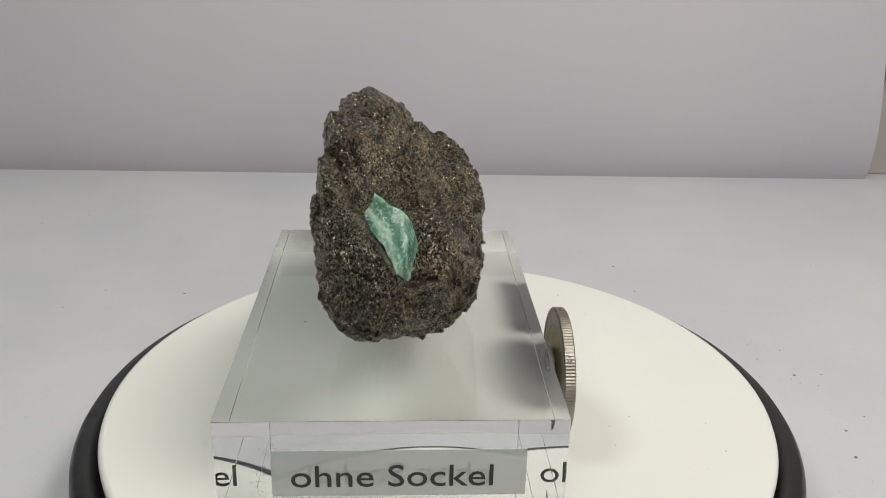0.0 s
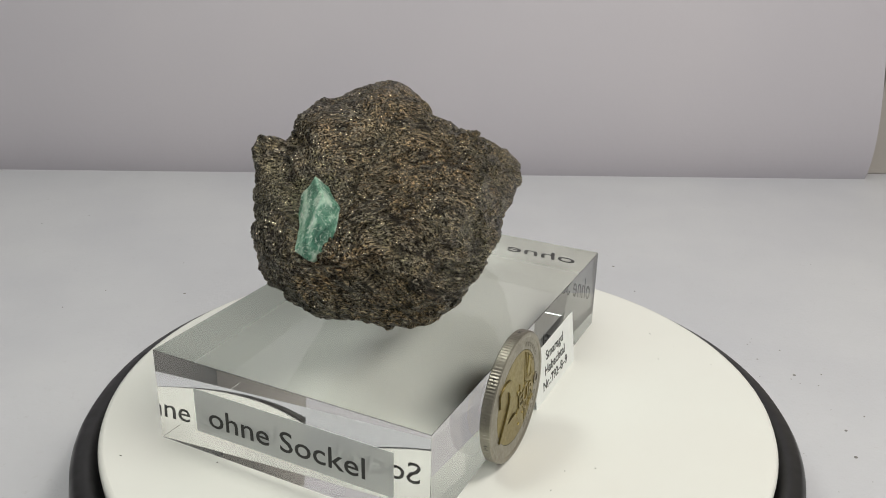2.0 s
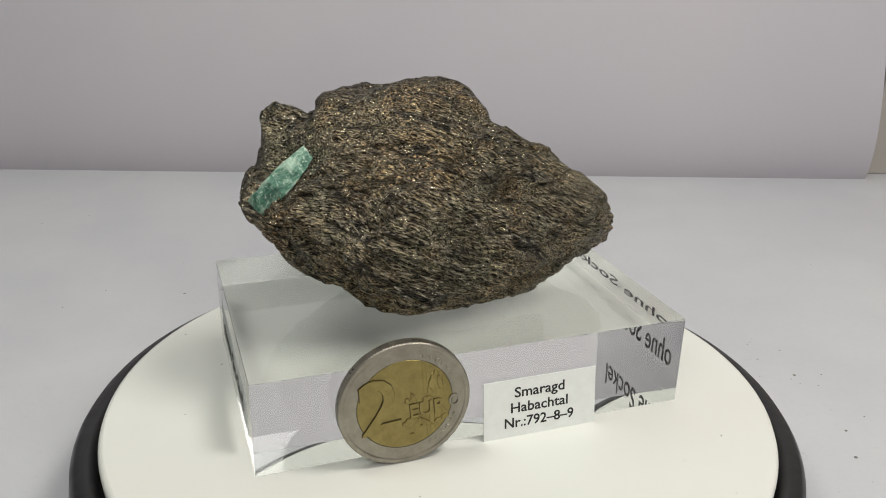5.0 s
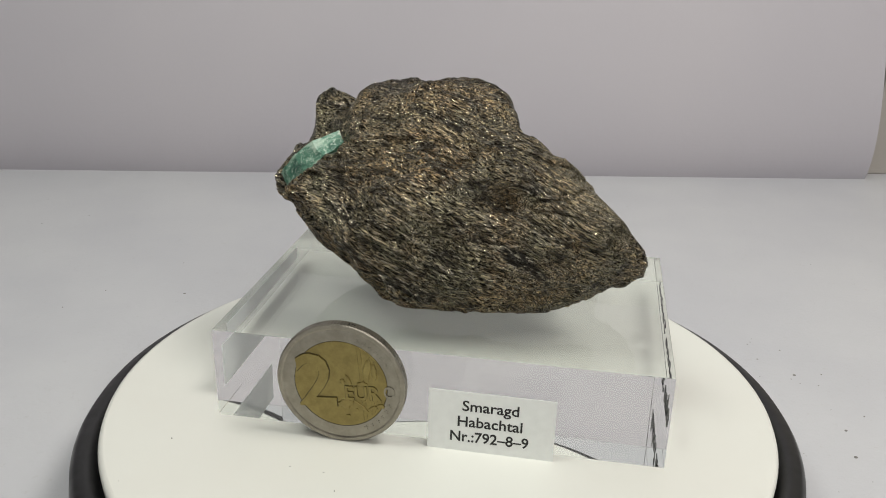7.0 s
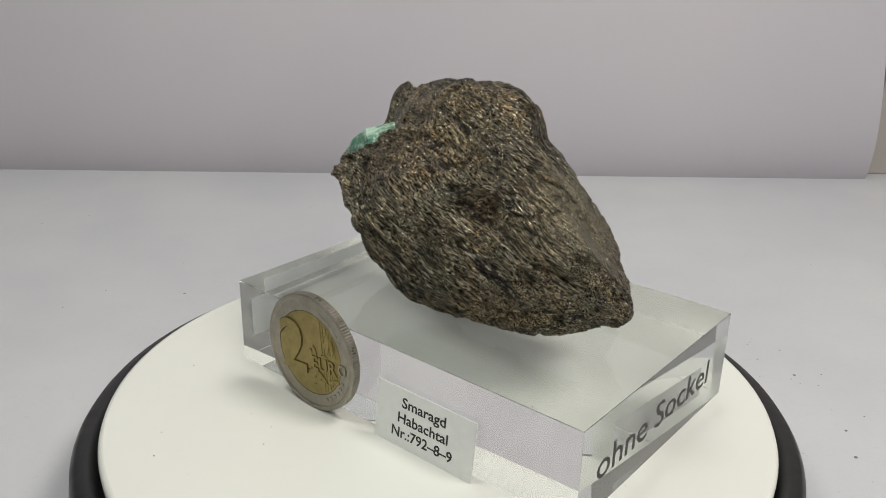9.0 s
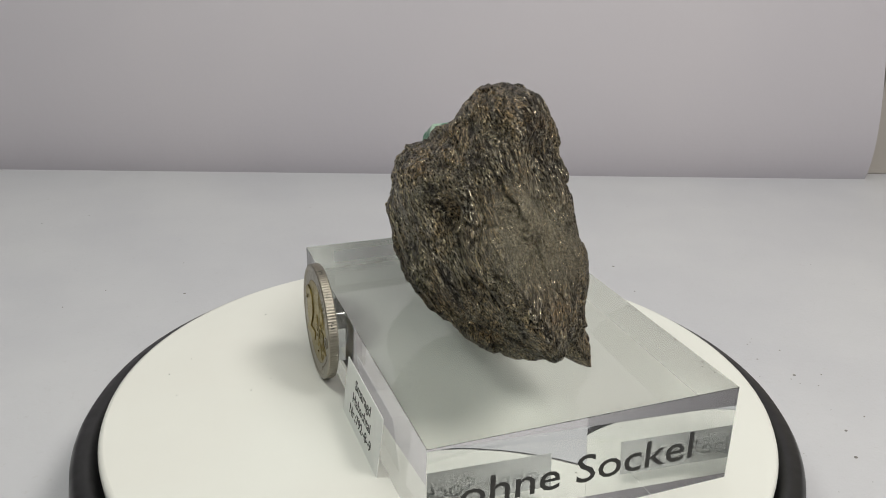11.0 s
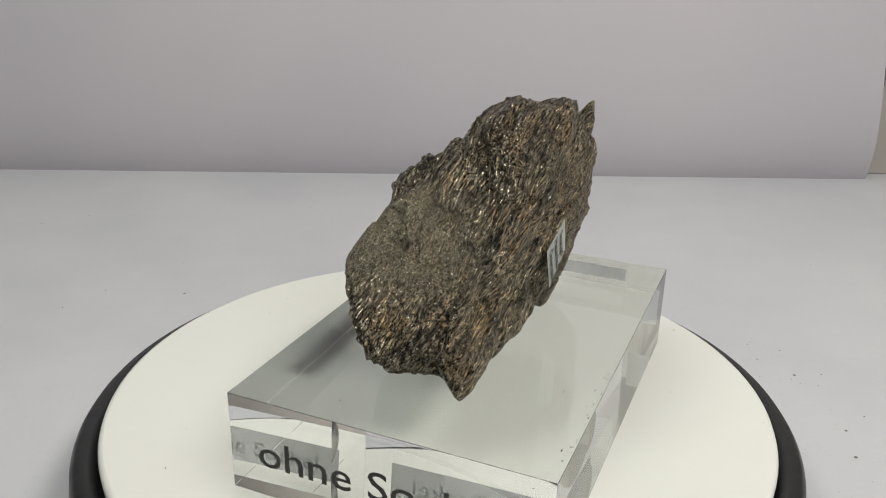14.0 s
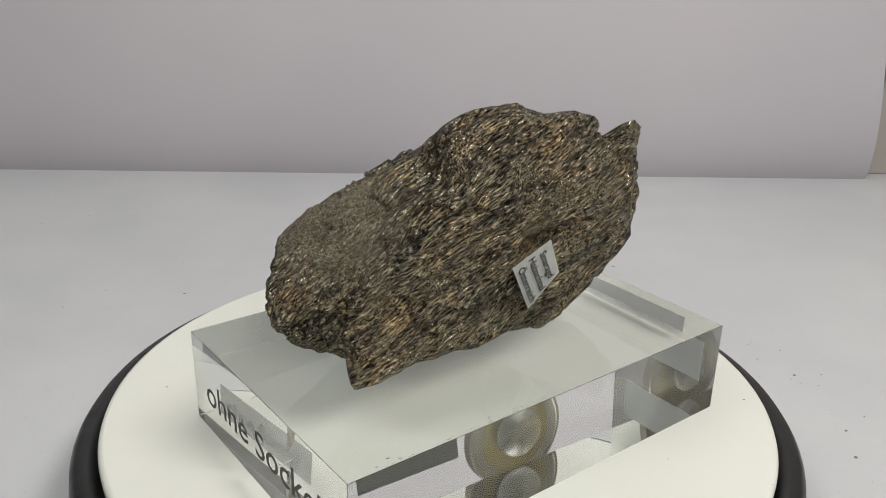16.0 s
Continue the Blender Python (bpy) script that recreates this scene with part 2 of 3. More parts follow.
# ---------------------------------------------------------------- setting
def setting():
    bm = box(bmesh.new(), -1.2, 1.4, -1.3, 1.1, TABLE_Z - 0.03, TABLE_Z, 0.002)
    tagged(new("table_top", mesh_of(bm, "table_top", TABLE)), "white mottled laminate table top with specks of dust", "table", kind="structure")
    rng = random.Random(8)
    bm = bmesh.new()
    spots = [(0.0626, 0.1244), (0.0661, 0.1027), (0.1002, 0.0476), (-0.0854, 0.0932), (0.1005, 0.0086), (0.103, 0.02)]
    spots += [(rng.uniform(0.085, 0.125), rng.uniform(-0.01, 0.07)) for _ in range(22)]
    spots += [(rng.uniform(-0.2, 0.2), rng.uniform(0.06, 0.2)) for _ in range(12)]
    for i, (x, y) in enumerate(spots):
        s = rng.uniform(0.0003, 0.00055) if i < 6 else rng.uniform(0.00010, 0.00028)
        made = bmesh.ops.create_icosphere(bm, subdivisions=1, radius=s)
        bmesh.ops.transform(bm, matrix=Matrix.Translation((x, y, TABLE_Z + s * 0.1)) @ pose(0, 0, 0, 0, 0, rng.uniform(0, 180)) @ Matrix.Diagonal((rng.uniform(1, 1.8), 1, 0.35, 1)), verts=made["verts"])
    tagged(new("table_dust", mesh_of(bm, "table_dust", GREY_DUST)), "small grey dust specks lying on the table", "dust", kind="stuff")
    turn = Matrix.Translation((0, 0.2363, 0)) @ pose(0, 0, 0, 0, 0, 1.95)

    def upright(name, x0, x1, y0, y1, mat, label):
        bm = box(bmesh.new(), x0, x1, y0, y1, TABLE_Z, 0.65, 0.0008)
        bmesh.ops.transform(bm, matrix=turn, verts=bm.verts)
        tagged(new(name, mesh_of(bm, name, mat)), label, "wall", kind="structure")

    # the backdrop is a stiff sheet that bows: it leans back higher up and tucks under at its foot
    bm = bmesh.new()
    z, y, front = TABLE_Z, 0.0, []
    while z < 0.62:
        front.append((y, z))
        step = 0.002 if z < 0.1 else 0.02
        lean = radians(17.0 - 39.0 * math.exp(-(z - TABLE_Z) / 0.021)) if z < 0.1 else radians(max(0.0, 17.0 - (z - 0.1) * 60))
        y, z = y + step * math.sin(lean), z + step * math.cos(lean)
    loops = []
    for x in (-0.58, 0.2085):
        loops.append([bm.verts.new((x, y, z)) for y, z in front] + [bm.verts.new((x, y + 0.0015, z)) for y, z in reversed(front)])
    k = len(loops[0])
    for i in range(k):
        bm.faces.new((loops[0][i], loops[0][(i + 1) % k], loops[1][(i + 1) % k], loops[1][i]))
    for row in loops:
        bm.faces.new(row)
    bmesh.ops.transform(bm, matrix=turn, verts=bm.verts)
    tagged(new("wall_back", mesh_of(bm, "wall_back", WALL)), "plain lilac-white backdrop sheet behind the turntable", "wall", kind="structure")
    upright("wall_gap", 0.19, 0.26, 0.0165, 0.022, GAP, "shaded brown strip behind the gap beside the backdrop")
    upright("wall_panel", 0.2135, 0.58, 0.009, 0.016, PANEL, "beige-grey panel beside the backdrop board")
    # unseen sides and top, added close round the set for bounce and reflections
    lo = TABLE_Z
    for name, box_ in (("surround_left", (-0.65, -0.6, -0.9, 0.4, lo, 0.7)), ("surround_right", (0.6, 0.65, -0.9, 0.4, lo, 0.7)),
                       ("surround_front", (-0.65, 0.65, -0.95, -0.9, lo, 0.7)), ("surround_rear", (-0.65, 0.65, 0.4, 0.45, lo, 0.7)),
                       ("surround_top", (-0.65, 0.65, -0.95, 0.45, 0.7, 0.75))):
        tagged(new(name, mesh_of(box(bmesh.new(), *box_), name, SURROUND_TOP if name == "surround_top" else SURROUND_SIDE)), "unseen plain surface added round the set to bounce light", "room", kind="structure")


# ---------------------------------------------------------------- turntable
def turntable():
    base = (0, 0, TABLE_Z)
    t = thing("turntable", base, "motorised display turntable with a white plate and black rim", "turntable", turns=False)
    h = -TABLE_Z
    bm = lathe(bmesh.new(), [(0, 0), (0.0735, 0), (0.0750, 0.0012), (0.0766, 0.006), (0.0770, h - 0.0075), (0.0766, h - 0.0048), (0.0755, h - 0.0033),
                             (0.0738, h - 0.0030), (0.0722, h - 0.0034), (0.0716, h - 0.006), (0, h - 0.006)])
    part("base", bm, BLACK, t, "glossy black plastic base ring", True)
    bm = lathe(bmesh.new(), [(0, h - 0.0058), (0.0700, h - 0.0058), (0.0707, h - 0.005), (0.07097, h - 0.0012), (0.0706, h - 0.0003), (0.0698, h), (0.035, h), (0, h)])
    plate = part("plate", bm, PLATE, t, "round white plastic turning plate", True)
    for p in plate.data.polygons:
        p.use_smooth = abs(p.normal.z) < 0.98
    rng = random.Random(5)
    bm = bmesh.new()
    spots = [(0.0327, -0.0468), (-0.066, -0.02), (-0.062, -0.0335)] + [(r * math.cos(a), r * math.sin(a)) for r, a in ((rng.uniform(0.03, 0.069), rng.uniform(0, 6.28)) for _ in range(20))]
    for x, y in spots:
        s = rng.uniform(0.00006, 0.00017)
        made = bmesh.ops.create_icosphere(bm, subdivisions=1, radius=s)
        bmesh.ops.transform(bm, matrix=Matrix.Translation((x, y, h + s * 0.3)) @ pose(0, 0, 0, 0, 0, rng.uniform(0, 180)) @ Matrix.Diagonal((rng.uniform(0.8, 2.4), 0.8, 0.5, 1)), verts=made["verts"])
    tagged(part("dust_specks", bm, DUST, plate), "tiny dark dust specks", kind="stuff")
    return plate


# ---------------------------------------------------------------- acrylic block
def acrylic_block():
    base = (BLOCK["x"], BLOCK["y"], 0.0)
    t = thing("display_block", base, "clear acrylic display block with lettered end faces on the plate", "display block")
    w, l = BLOCK["width"] / 2, BLOCK["length"] / 2

    def put(name, bm, mat, label="", smooth=False):
        bmesh.ops.transform(bm, matrix=pose(0, 0, 0, 0, 0, BLOCK["turn"]), verts=bm.verts)
        return part(name, bm, mat, t, label, smooth)

    bm = box(bmesh.new(), -w, w, -l, l, 0.00005, TOP, 0.00006, 1)
    body = put("body", bm, ACRYLIC, "clear polished acrylic")
    body.visible_shadow = False
    # white film label on one end, its lettering, and bare lettering on the other end
    bm = box(bmesh.new(), -0.0205, 0.0229, -l - 0.00008, -l + 0.00006, 0.0046, 0.0139)
    put("label_film", bm, FILM, "translucent white film label")
    put("lettering", letters("ohne Sockel", 0.0345, 0.0043, 0.00006, axes((0.0, -l - 0.00010, 0.0066), (1, 0, 0), (0, 0, 1)), weight=0.004), INK, "black printed words")
    put("lettering", letters("ohne Sockel", 0.0455, 0.0056, 0.00010, axes((0.0013, l - 0.00007, 0.0064), (-1, 0, 0), (0, 0, 1)), weight=0.004), INK, "black printed words")
    rng = random.Random(21)
    bm = bmesh.new()
    for _ in range(70):
        x, y = rng.gauss(0.006, 0.006), rng.gauss(-0.002, 0.011)
        half = rng.uniform(0.0003, 0.0016)
        a = rng.choice((0.5, 1.9, 2.6)) + rng.gauss(0, 0.35)
        made = bmesh.ops.create_cube(bm, size=1.0)
        bmesh.ops.transform(bm, matrix=Matrix.Translation((x, y, TOP + 0.00001)) @ Matrix.Rotation(a, 4, "Z") @ Matrix.Diagonal((half * 2, 0.00003, 0.00001, 1)), verts=made["verts"])
    bm2 = bmesh.new()
    for _ in range(30):
        x, y = -w + abs(rng.gauss(0.0, 0.0006)) + 0.0002, rng.uniform(0.004, 0.04)
        made = bmesh.ops.create_icosphere(bm2, subdivisions=1, radius=rng.uniform(0.00006, 0.00016))
        bmesh.ops.transform(bm2, matrix=Matrix.Translation((x, y, TOP)) @ Matrix.Diagonal((1, rng.uniform(1, 3), 0.2, 1)), verts=made["verts"])
    tagged(put("edge_chips", bm2, DUST, "dark grit in chips along one edge"), kind="stuff")
    tagged(put("scratches", bm, SCRATCH, "fine pale scratches"), kind="stuff")
    return body


# ---------------------------------------------------------------- paper label
def paper_label():
    foot = FACE @ Vector((0.0322, 0.0118, 0))
    t = thing("paper_label", foot, "small white printed paper label leaning on the acrylic block", "label")
    side = (FACE.to_3x3() @ Vector((0, 1, 0)))
    out = (FACE.to_3x3() @ Vector((1, 0, 0)))
    up = Vector((0, 0, 1)) * 0.0124 - out * 0.0014
    m = axes((0, 0, 0), side, up)
    bm = box(bmesh.new(), -0.01235, 0.01235, 0.0, 0.0125, -0.00012, 0.00006)
    bmesh.ops.transform(bm, matrix=m, verts=bm.verts)
    part("sheet", bm, PAPER, t, "white paper")
    for text, width, y in (("Smaragd", 0.0110, 0.0086), ("Habachtal", 0.0126, 0.0053), ("Nr.:792\u20138\u20139", 0.0153, 0.0021)):
        part("lettering", letters(text, width, 0.0021, 0.00004, m @ Matrix.Translation((-0.0002, y, 0.00007))), INK, t, "black printed line")


# ---------------------------------------------------------------- coin
def star(bm, x, y, r, z0, z1):
    ring = [(r * (1 if i % 2 == 0 else 0.42) * math.cos(math.pi / 2 + i * math.pi / 5), r * (1 if i % 2 == 0 else 0.42) * math.sin(math.pi / 2 + i * math.pi / 5)) for i in range(10)]
    low, high = ([bm.verts.new((x + a * k, y + b * k, z)) for a, b in ring] for z, k in ((z0, 1.0), (z1, 0.7)))
    bm.faces.new(high)
    for i in range(10):
        bm.faces.new((low[i], low[(i + 1) % 10], high[(i + 1) % 10], high[i]))


def land(bm, x, y, sx, sy, turn, z0, z1, rng):
    k = 14
    ring = [(1 + rng.uniform(-0.28, 0.28)) for _ in range(k)]
    rows = []
    for z, f in ((z0, 1.0), ((z0 + 2 * z1) / 3, 0.92), (z1, 0.7)):
        row = []
        for i in range(k):
            a = 2 * math.pi * i / k
            px, py = sx * ring[i] * f * math.cos(a), sy * ring[i] * f * math.sin(a)
            row.append(bm.verts.new((x + px * math.cos(turn) - py * math.sin(turn), y + px * math.sin(turn) + py * math.cos(turn), z)))
        rows.append(row)
    bm.faces.new(rows[-1])
    for a, b in zip(rows, rows[1:]):
        for i in range(k):
            bm.faces.new((a[i], a[(i + 1) % k], b[(i + 1) % k], b[i]))


def coin():
    r, half = 0.012875, 0.0011
    base = (0.0237, -0.01405, 0.0)
    t = thing("coin", base, "worn two-tone two euro coin standing on edge by the block", "coin")
    stand = Matrix.Translation((0, 0, r)) @ pose(0, 0, 0, 0, 0, 2.97) @ axes((0, 0, 0), (0, 1, 0), (0, 0, 1)) @ pose(0, 0, 0, 0, 0, 5)

    def put(name, bm, mat, label="", smooth=False):
        bmesh.ops.transform(bm, matrix=stand, verts=bm.verts)
        return part(name, bm, mat, t, label, smooth)

    mm = 0.001
    # ring with a raised rim and a milled edge
    steps = 256
    bm = lathe(bmesh.new(), [(9.35 * mm, -half + 0.15 * mm), (11.7 * mm, -half + 0.15 * mm), (12.0 * mm, -half), (12.6 * mm, -half), (r, -half + 0.22 * mm),
                             (r, half - 0.22 * mm), (12.6 * mm, half), (12.0 * mm, half), (11.7 * mm, half - 0.16 * mm), (9.35 * mm, half - 0.16 * mm), (9.35 * mm, -half + 0.15 * mm)], steps)
    for v in bm.verts:
        if v.co.xy.length > r - 1e-6:
            i = round(math.atan2(v.co.y, v.co.x) / (2 * math.pi) * steps)
            if i % 2:
                v.co.xy *= 1 - 0.07 * mm / r
    put("ring", bm, SILVER, "grey nickel-silver outer ring")
    bm = lathe(bmesh.new(), [(0, -half + 0.16 * mm), (9.2 * mm, -half + 0.16 * mm), (9.28 * mm, -half + 0.24 * mm), (9.28 * mm, half - 0.24 * mm), (9.2 * mm, half - 0.15 * mm), (0, half - 0.15 * mm)], 128)
    put("core", bm, BRASS, "yellow brass centre")
    for z in (half - 0.19 * mm, -half + 0.19 * mm):
        bm = lathe(bmesh.new(), [(9.28 * mm, z - 0.02 * mm), (9.36 * mm, z - 0.02 * mm), (9.36 * mm, z + 0.02 * mm), (9.28 * mm, z + 0.02 * mm), (9.28 * mm, z - 0.02 * mm)], 128)
        put("seam", bm, INKED_METAL, "dark joint between ring and centre")
    face = half - 0.15 * mm

    def relief(name, text, width, height, x, y, mat, depth=0.26):
        put(name, letters(text, width * mm, height * mm, depth * mm, Matrix.Translation((x * mm, y * mm, face - 0.02 * mm))), mat)

    # wider dark copies under the figures: painted shade that outlines the relief
    for text, width, height, x, y in (("2", 7.6, 11.0, -4.9, -4.6), ("EUR", 7.0, 2.9, 4.3, -3.2)):
        put("relief_outline", letters(text, (width + 0.25) * mm, height * mm, 0.05 * mm, Matrix.Translation((x * mm, y * mm, face - 0.02 * mm)), weight=0.024 if text == "2" else 0.035), RELIEF_SHADE, "dark outline standing in for shade round the relief")
    relief("numeral", "2", 7.6, 11.0, -4.9, -4.6, BRASS, 0.34)
    relief("lettering", "EUR", 7.0, 2.9, 4.3, -3.2, BRASS)
    relief("lettering", "O", 2.2, 2.5, 9.6, -2.7, SILVER)
    rng = random.Random(3)
    for x, y, sx, sy, a in ((1.6, 1.0, 0.5, 1.2, 0.3), (0.4, 0.6, 0.5, 0.6, 0), (5.6, 3.4, 0.7, 2.2, -0.2), (7.0, 3.3, 0.5, 1.6, 0.1), (0.6, -4.2, 1.5, 1.1, 0.2), (3.6, -4.6, 0.35, 1.6, 0.8),
                            (6.1, -5.0, 0.9, 0.5, 0.4), (7.6, -4.6, 0.8, 0.5, 0), (4.3, 0.2, 1.1, 0.6, 0.2), (0.9, -6.8, 0.5, 0.15, 0), (2.8, -5.4, 0.25, 0.25, 0)):
        bm = bmesh.new()
        land(bm, x * mm, y * mm, sx * mm, sy * mm, a, face - 0.02 * mm, face + 0.22 * mm, rng)
        put("map_patch", bm, BRASS)
    for i, x in enumerate((3.9, 4.6, 5.6, 6.3, 7.0, 7.7)):
        top = math.sqrt(9.0 ** 2 - x ** 2) - 0.3
        for y0, y1 in ((0.8, top), (-top, -3.4)):
            bm = box(bmesh.new(), (x - 0.09) * mm, (x + 0.09) * mm, y0 * mm, y1 * mm, face - 0.02 * mm, face + 0.09 * mm)
            put("line", bm, BRASS)
    for a in (66, 58, 50, 42, 34, 26, -66, -58, -50, -42, -34, -26):
        bm = bmesh.new()
        star(bm, 10.4 * mm * math.cos(radians(a)), 10.4 * mm * math.sin(radians(a)), 0.55 * mm, face - 0.03 * mm, face + 0.09 * mm)
        put("star", bm, SILVER)
    # stamped marks round the edge
    for i in range(12):
        a = radians(15 + 30 * i)
        way = Vector((math.cos(a), math.sin(a), 0))
        m = axes(way * (r - 0.00003), Vector((0, 0, 1)) if i % 4 < 2 else Vector((0, 0, -1)), Vector((-way.y, way.x, 0)) * (1 if i % 4 < 2 else -1))
        if i % 2 == 0:
            bm = letters("2", 0.9 * mm, 1.3 * mm, 0.00005, m @ Matrix.Translation((0, -0.6 * mm, 0)))
        else:
            bm = bmesh.new()
            star(bm, 0, 0, 0.6 * mm, 0, 0.00005)
            bmesh.ops.transform(bm, matrix=m, verts=bm.verts)
        put("edge_mark", bm, INKED_METAL)
    # clear pad that holds the coin off the block
    pad = thing("adhesive_pad", (0.0216, -0.01405, 0.0045), "small clear adhesive pad between coin and acrylic block", "adhesive pad")
    bm = lathe(bmesh.new(), [(0, -0.00085), (5.2 * mm, -0.00085), (5.8 * mm, -0.0004), (5.8 * mm, 0.0004), (5.2 * mm, 0.00085), (0, 0.00085)], 48)
    bmesh.ops.transform(bm, matrix=Matrix.Translation((0, 0, 0.0075)) @ pose(0, 0, 0, 0, 90, 0), verts=bm.verts)
    part("pad", bm, PUTTY, pad, "", True)


# ---------------------------------------------------------------- the stone
HEART = np.array((-0.0085, -0.001, 0.0415))
STRETCH = np.array((0.015, 0.038, 0.023))
# broken faces of the stone: bearing, slope (degrees), distance
FACES = (
    (330.4, 32.0, 0.860),
    (232.4, 119.0, 0.706),
    (356.5, 54.8, 0.678),
    (24.9, 85.8, 0.866),
    (96.7, 36.8, 0.712),
    (313.5, 31.5, 0.898),
    (172.7, 20.8, 1.002),
    (21.0, 30.3, 0.752),
    (280.1, 3.4, 0.956),
    (111.3, 33.3, 0.804),
    (355.5, -2.6, 1.081),
    (197.9, -4.3, 1.040),
    (289.6, -16.7, 0.905),
    (167.3, -7.7, 0.878),
    (32.4, -1.4, 0.992),
    (258.1, -14.4, 0.956),
    (107.2, 12.4, 0.915),
    (316.1, -26.1, 1.082),
    (212.0, -41.1, 0.889),
    (49.4, -29.6, 1.070),
    (265.9, -34.7, 0.790),
    (98.5, -54.7, 1.160),
    (13.6, -44.3, 1.177),
    (191.7, -54.4, 0.965),
    (213.8, -86.9, 0.954),
)
# swellings, then hollows: bearing, slope, sharpness, height
SWELLINGS = (
    (101.9, 59.6, 3.8, 0.420),
    (256.4, -27.2, 7.8, 0.307),
    (128.9, -35.6, 41.7, 0.400),
    (356.4, 13.9, 19.0, 0.260),
    (215.1, -25.5, 29.1, 0.318),
    (16.9, 33.1, 40.7, 0.274),
    (313.1, 1.6, 56.4, 0.280),
    (208.6, -50.9, 36.9, 0.214),
    (235.5, 46.3, 36.9, 0.195),
    (171.6, -50.1, 26.0, 0.156),
    (23.5, 6.8, 41.2, 0.195),
    (289.3, -3.5, 37.9, 0.155),
    (14.9, 27.2, 52.6, 0.157),
    (201.8, -22.9, 86.4, 0.183),
    (48.4, 1.5, 52.5, 0.130),
    (295.3, 31.5, 131.7, 0.101),
    (24.7, 12.5, 284.4, 0.129),
    (33.0, 27.3, 100.8, 0.068),
    (133.4, -41.3, 400.0, 0.070),
)
HOLLOWS = (
    (246.4, 41.2, 15.8, -0.381),
    (119.3, 35.1, 6.0, -0.196),
    (90.1, 58.3, 11.0, -0.255),
    (124.7, -33.1, 42.7, -0.338),
    (205.3, -22.2, 48.4, -0.302),
    (259.1, -19.7, 17.4, -0.153),
    (16.8, 31.3, 63.7, -0.241),
    (24.6, 10.7, 104.5, -0.308),
    (277.3, 44.7, 32.3, -0.160),
    (193.4, -3.7, 69.8, -0.225),
    (312.2, -0.5, 81.0, -0.214),
    (288.1, -7.8, 44.0, -0.141),
    (297.9, 28.8, 91.9, -0.191),
    (221.9, -25.1, 66.5, -0.140),
    (326.3, -42.4, 56.8, -0.105),
    (183.8, -35.5, 79.1, -0.117),
    (136.7, 48.5, 65.3, -0.104),
    (287.8, 63.8, 44.6, -0.074),
    (84.4, 0.7, 43.6, -0.058),
    (315.0, 31.3, 96.6, -0.075),
    (26.4, 301.4, 16.0, -0.030),
    (289.3, 19.4, 214.6, -0.101),
    (146.9, 37.1, 96.6, -0.065),
    (356.2, 9.9, 147.2, -0.066),
    (113.6, 53.9, 141.9, -0.056),
    (330.3, 38.9, 62.6, -0.033),
)
LOBES = SWELLINGS + HOLLOWS


# pits and pockets: place, width, depth
PITS = ((0.0025, 0.0133, 0.0458, 0.0018, 0.0014), (-0.0194, 0.0235, 0.0335, 0.0040, 0.0012), (-0.0164, 0.0130, 0.0575, 0.0035, 0.0010),
        (0.0018, 0.0292, 0.0357, 0.0028, 0.0012), (-0.0040, 0.0360, 0.0255, 0.0050, 0.0012), (-0.0168, 0.0328, 0.0240, 0.0026, 0.0045))


def ways(rows):
    a = np.radians(np.array(rows)[:, :2])
    return np.stack([np.cos(a[:, 0]) * np.cos(a[:, 1]), np.sin(a[:, 0]) * np.cos(a[:, 1]), np.sin(a[:, 1])], -1)


def stone_shape(u):
    """The stone's smooth outline along the ways u."""
    faces, lobes = np.array(FACES), np.array(LOBES)
    d = np.maximum(u @ ways(FACES).T / faces[:, 2], 1e-3)
    r = np.sum(d ** 26, 1) ** (-1 / 26)
    r = r * np.exp(np.exp(lobes[:, 2] * (u @ ways(LOBES).T - 1)) @ lobes[:, 3])
    return HEART + r[:, None] * u * STRETCH


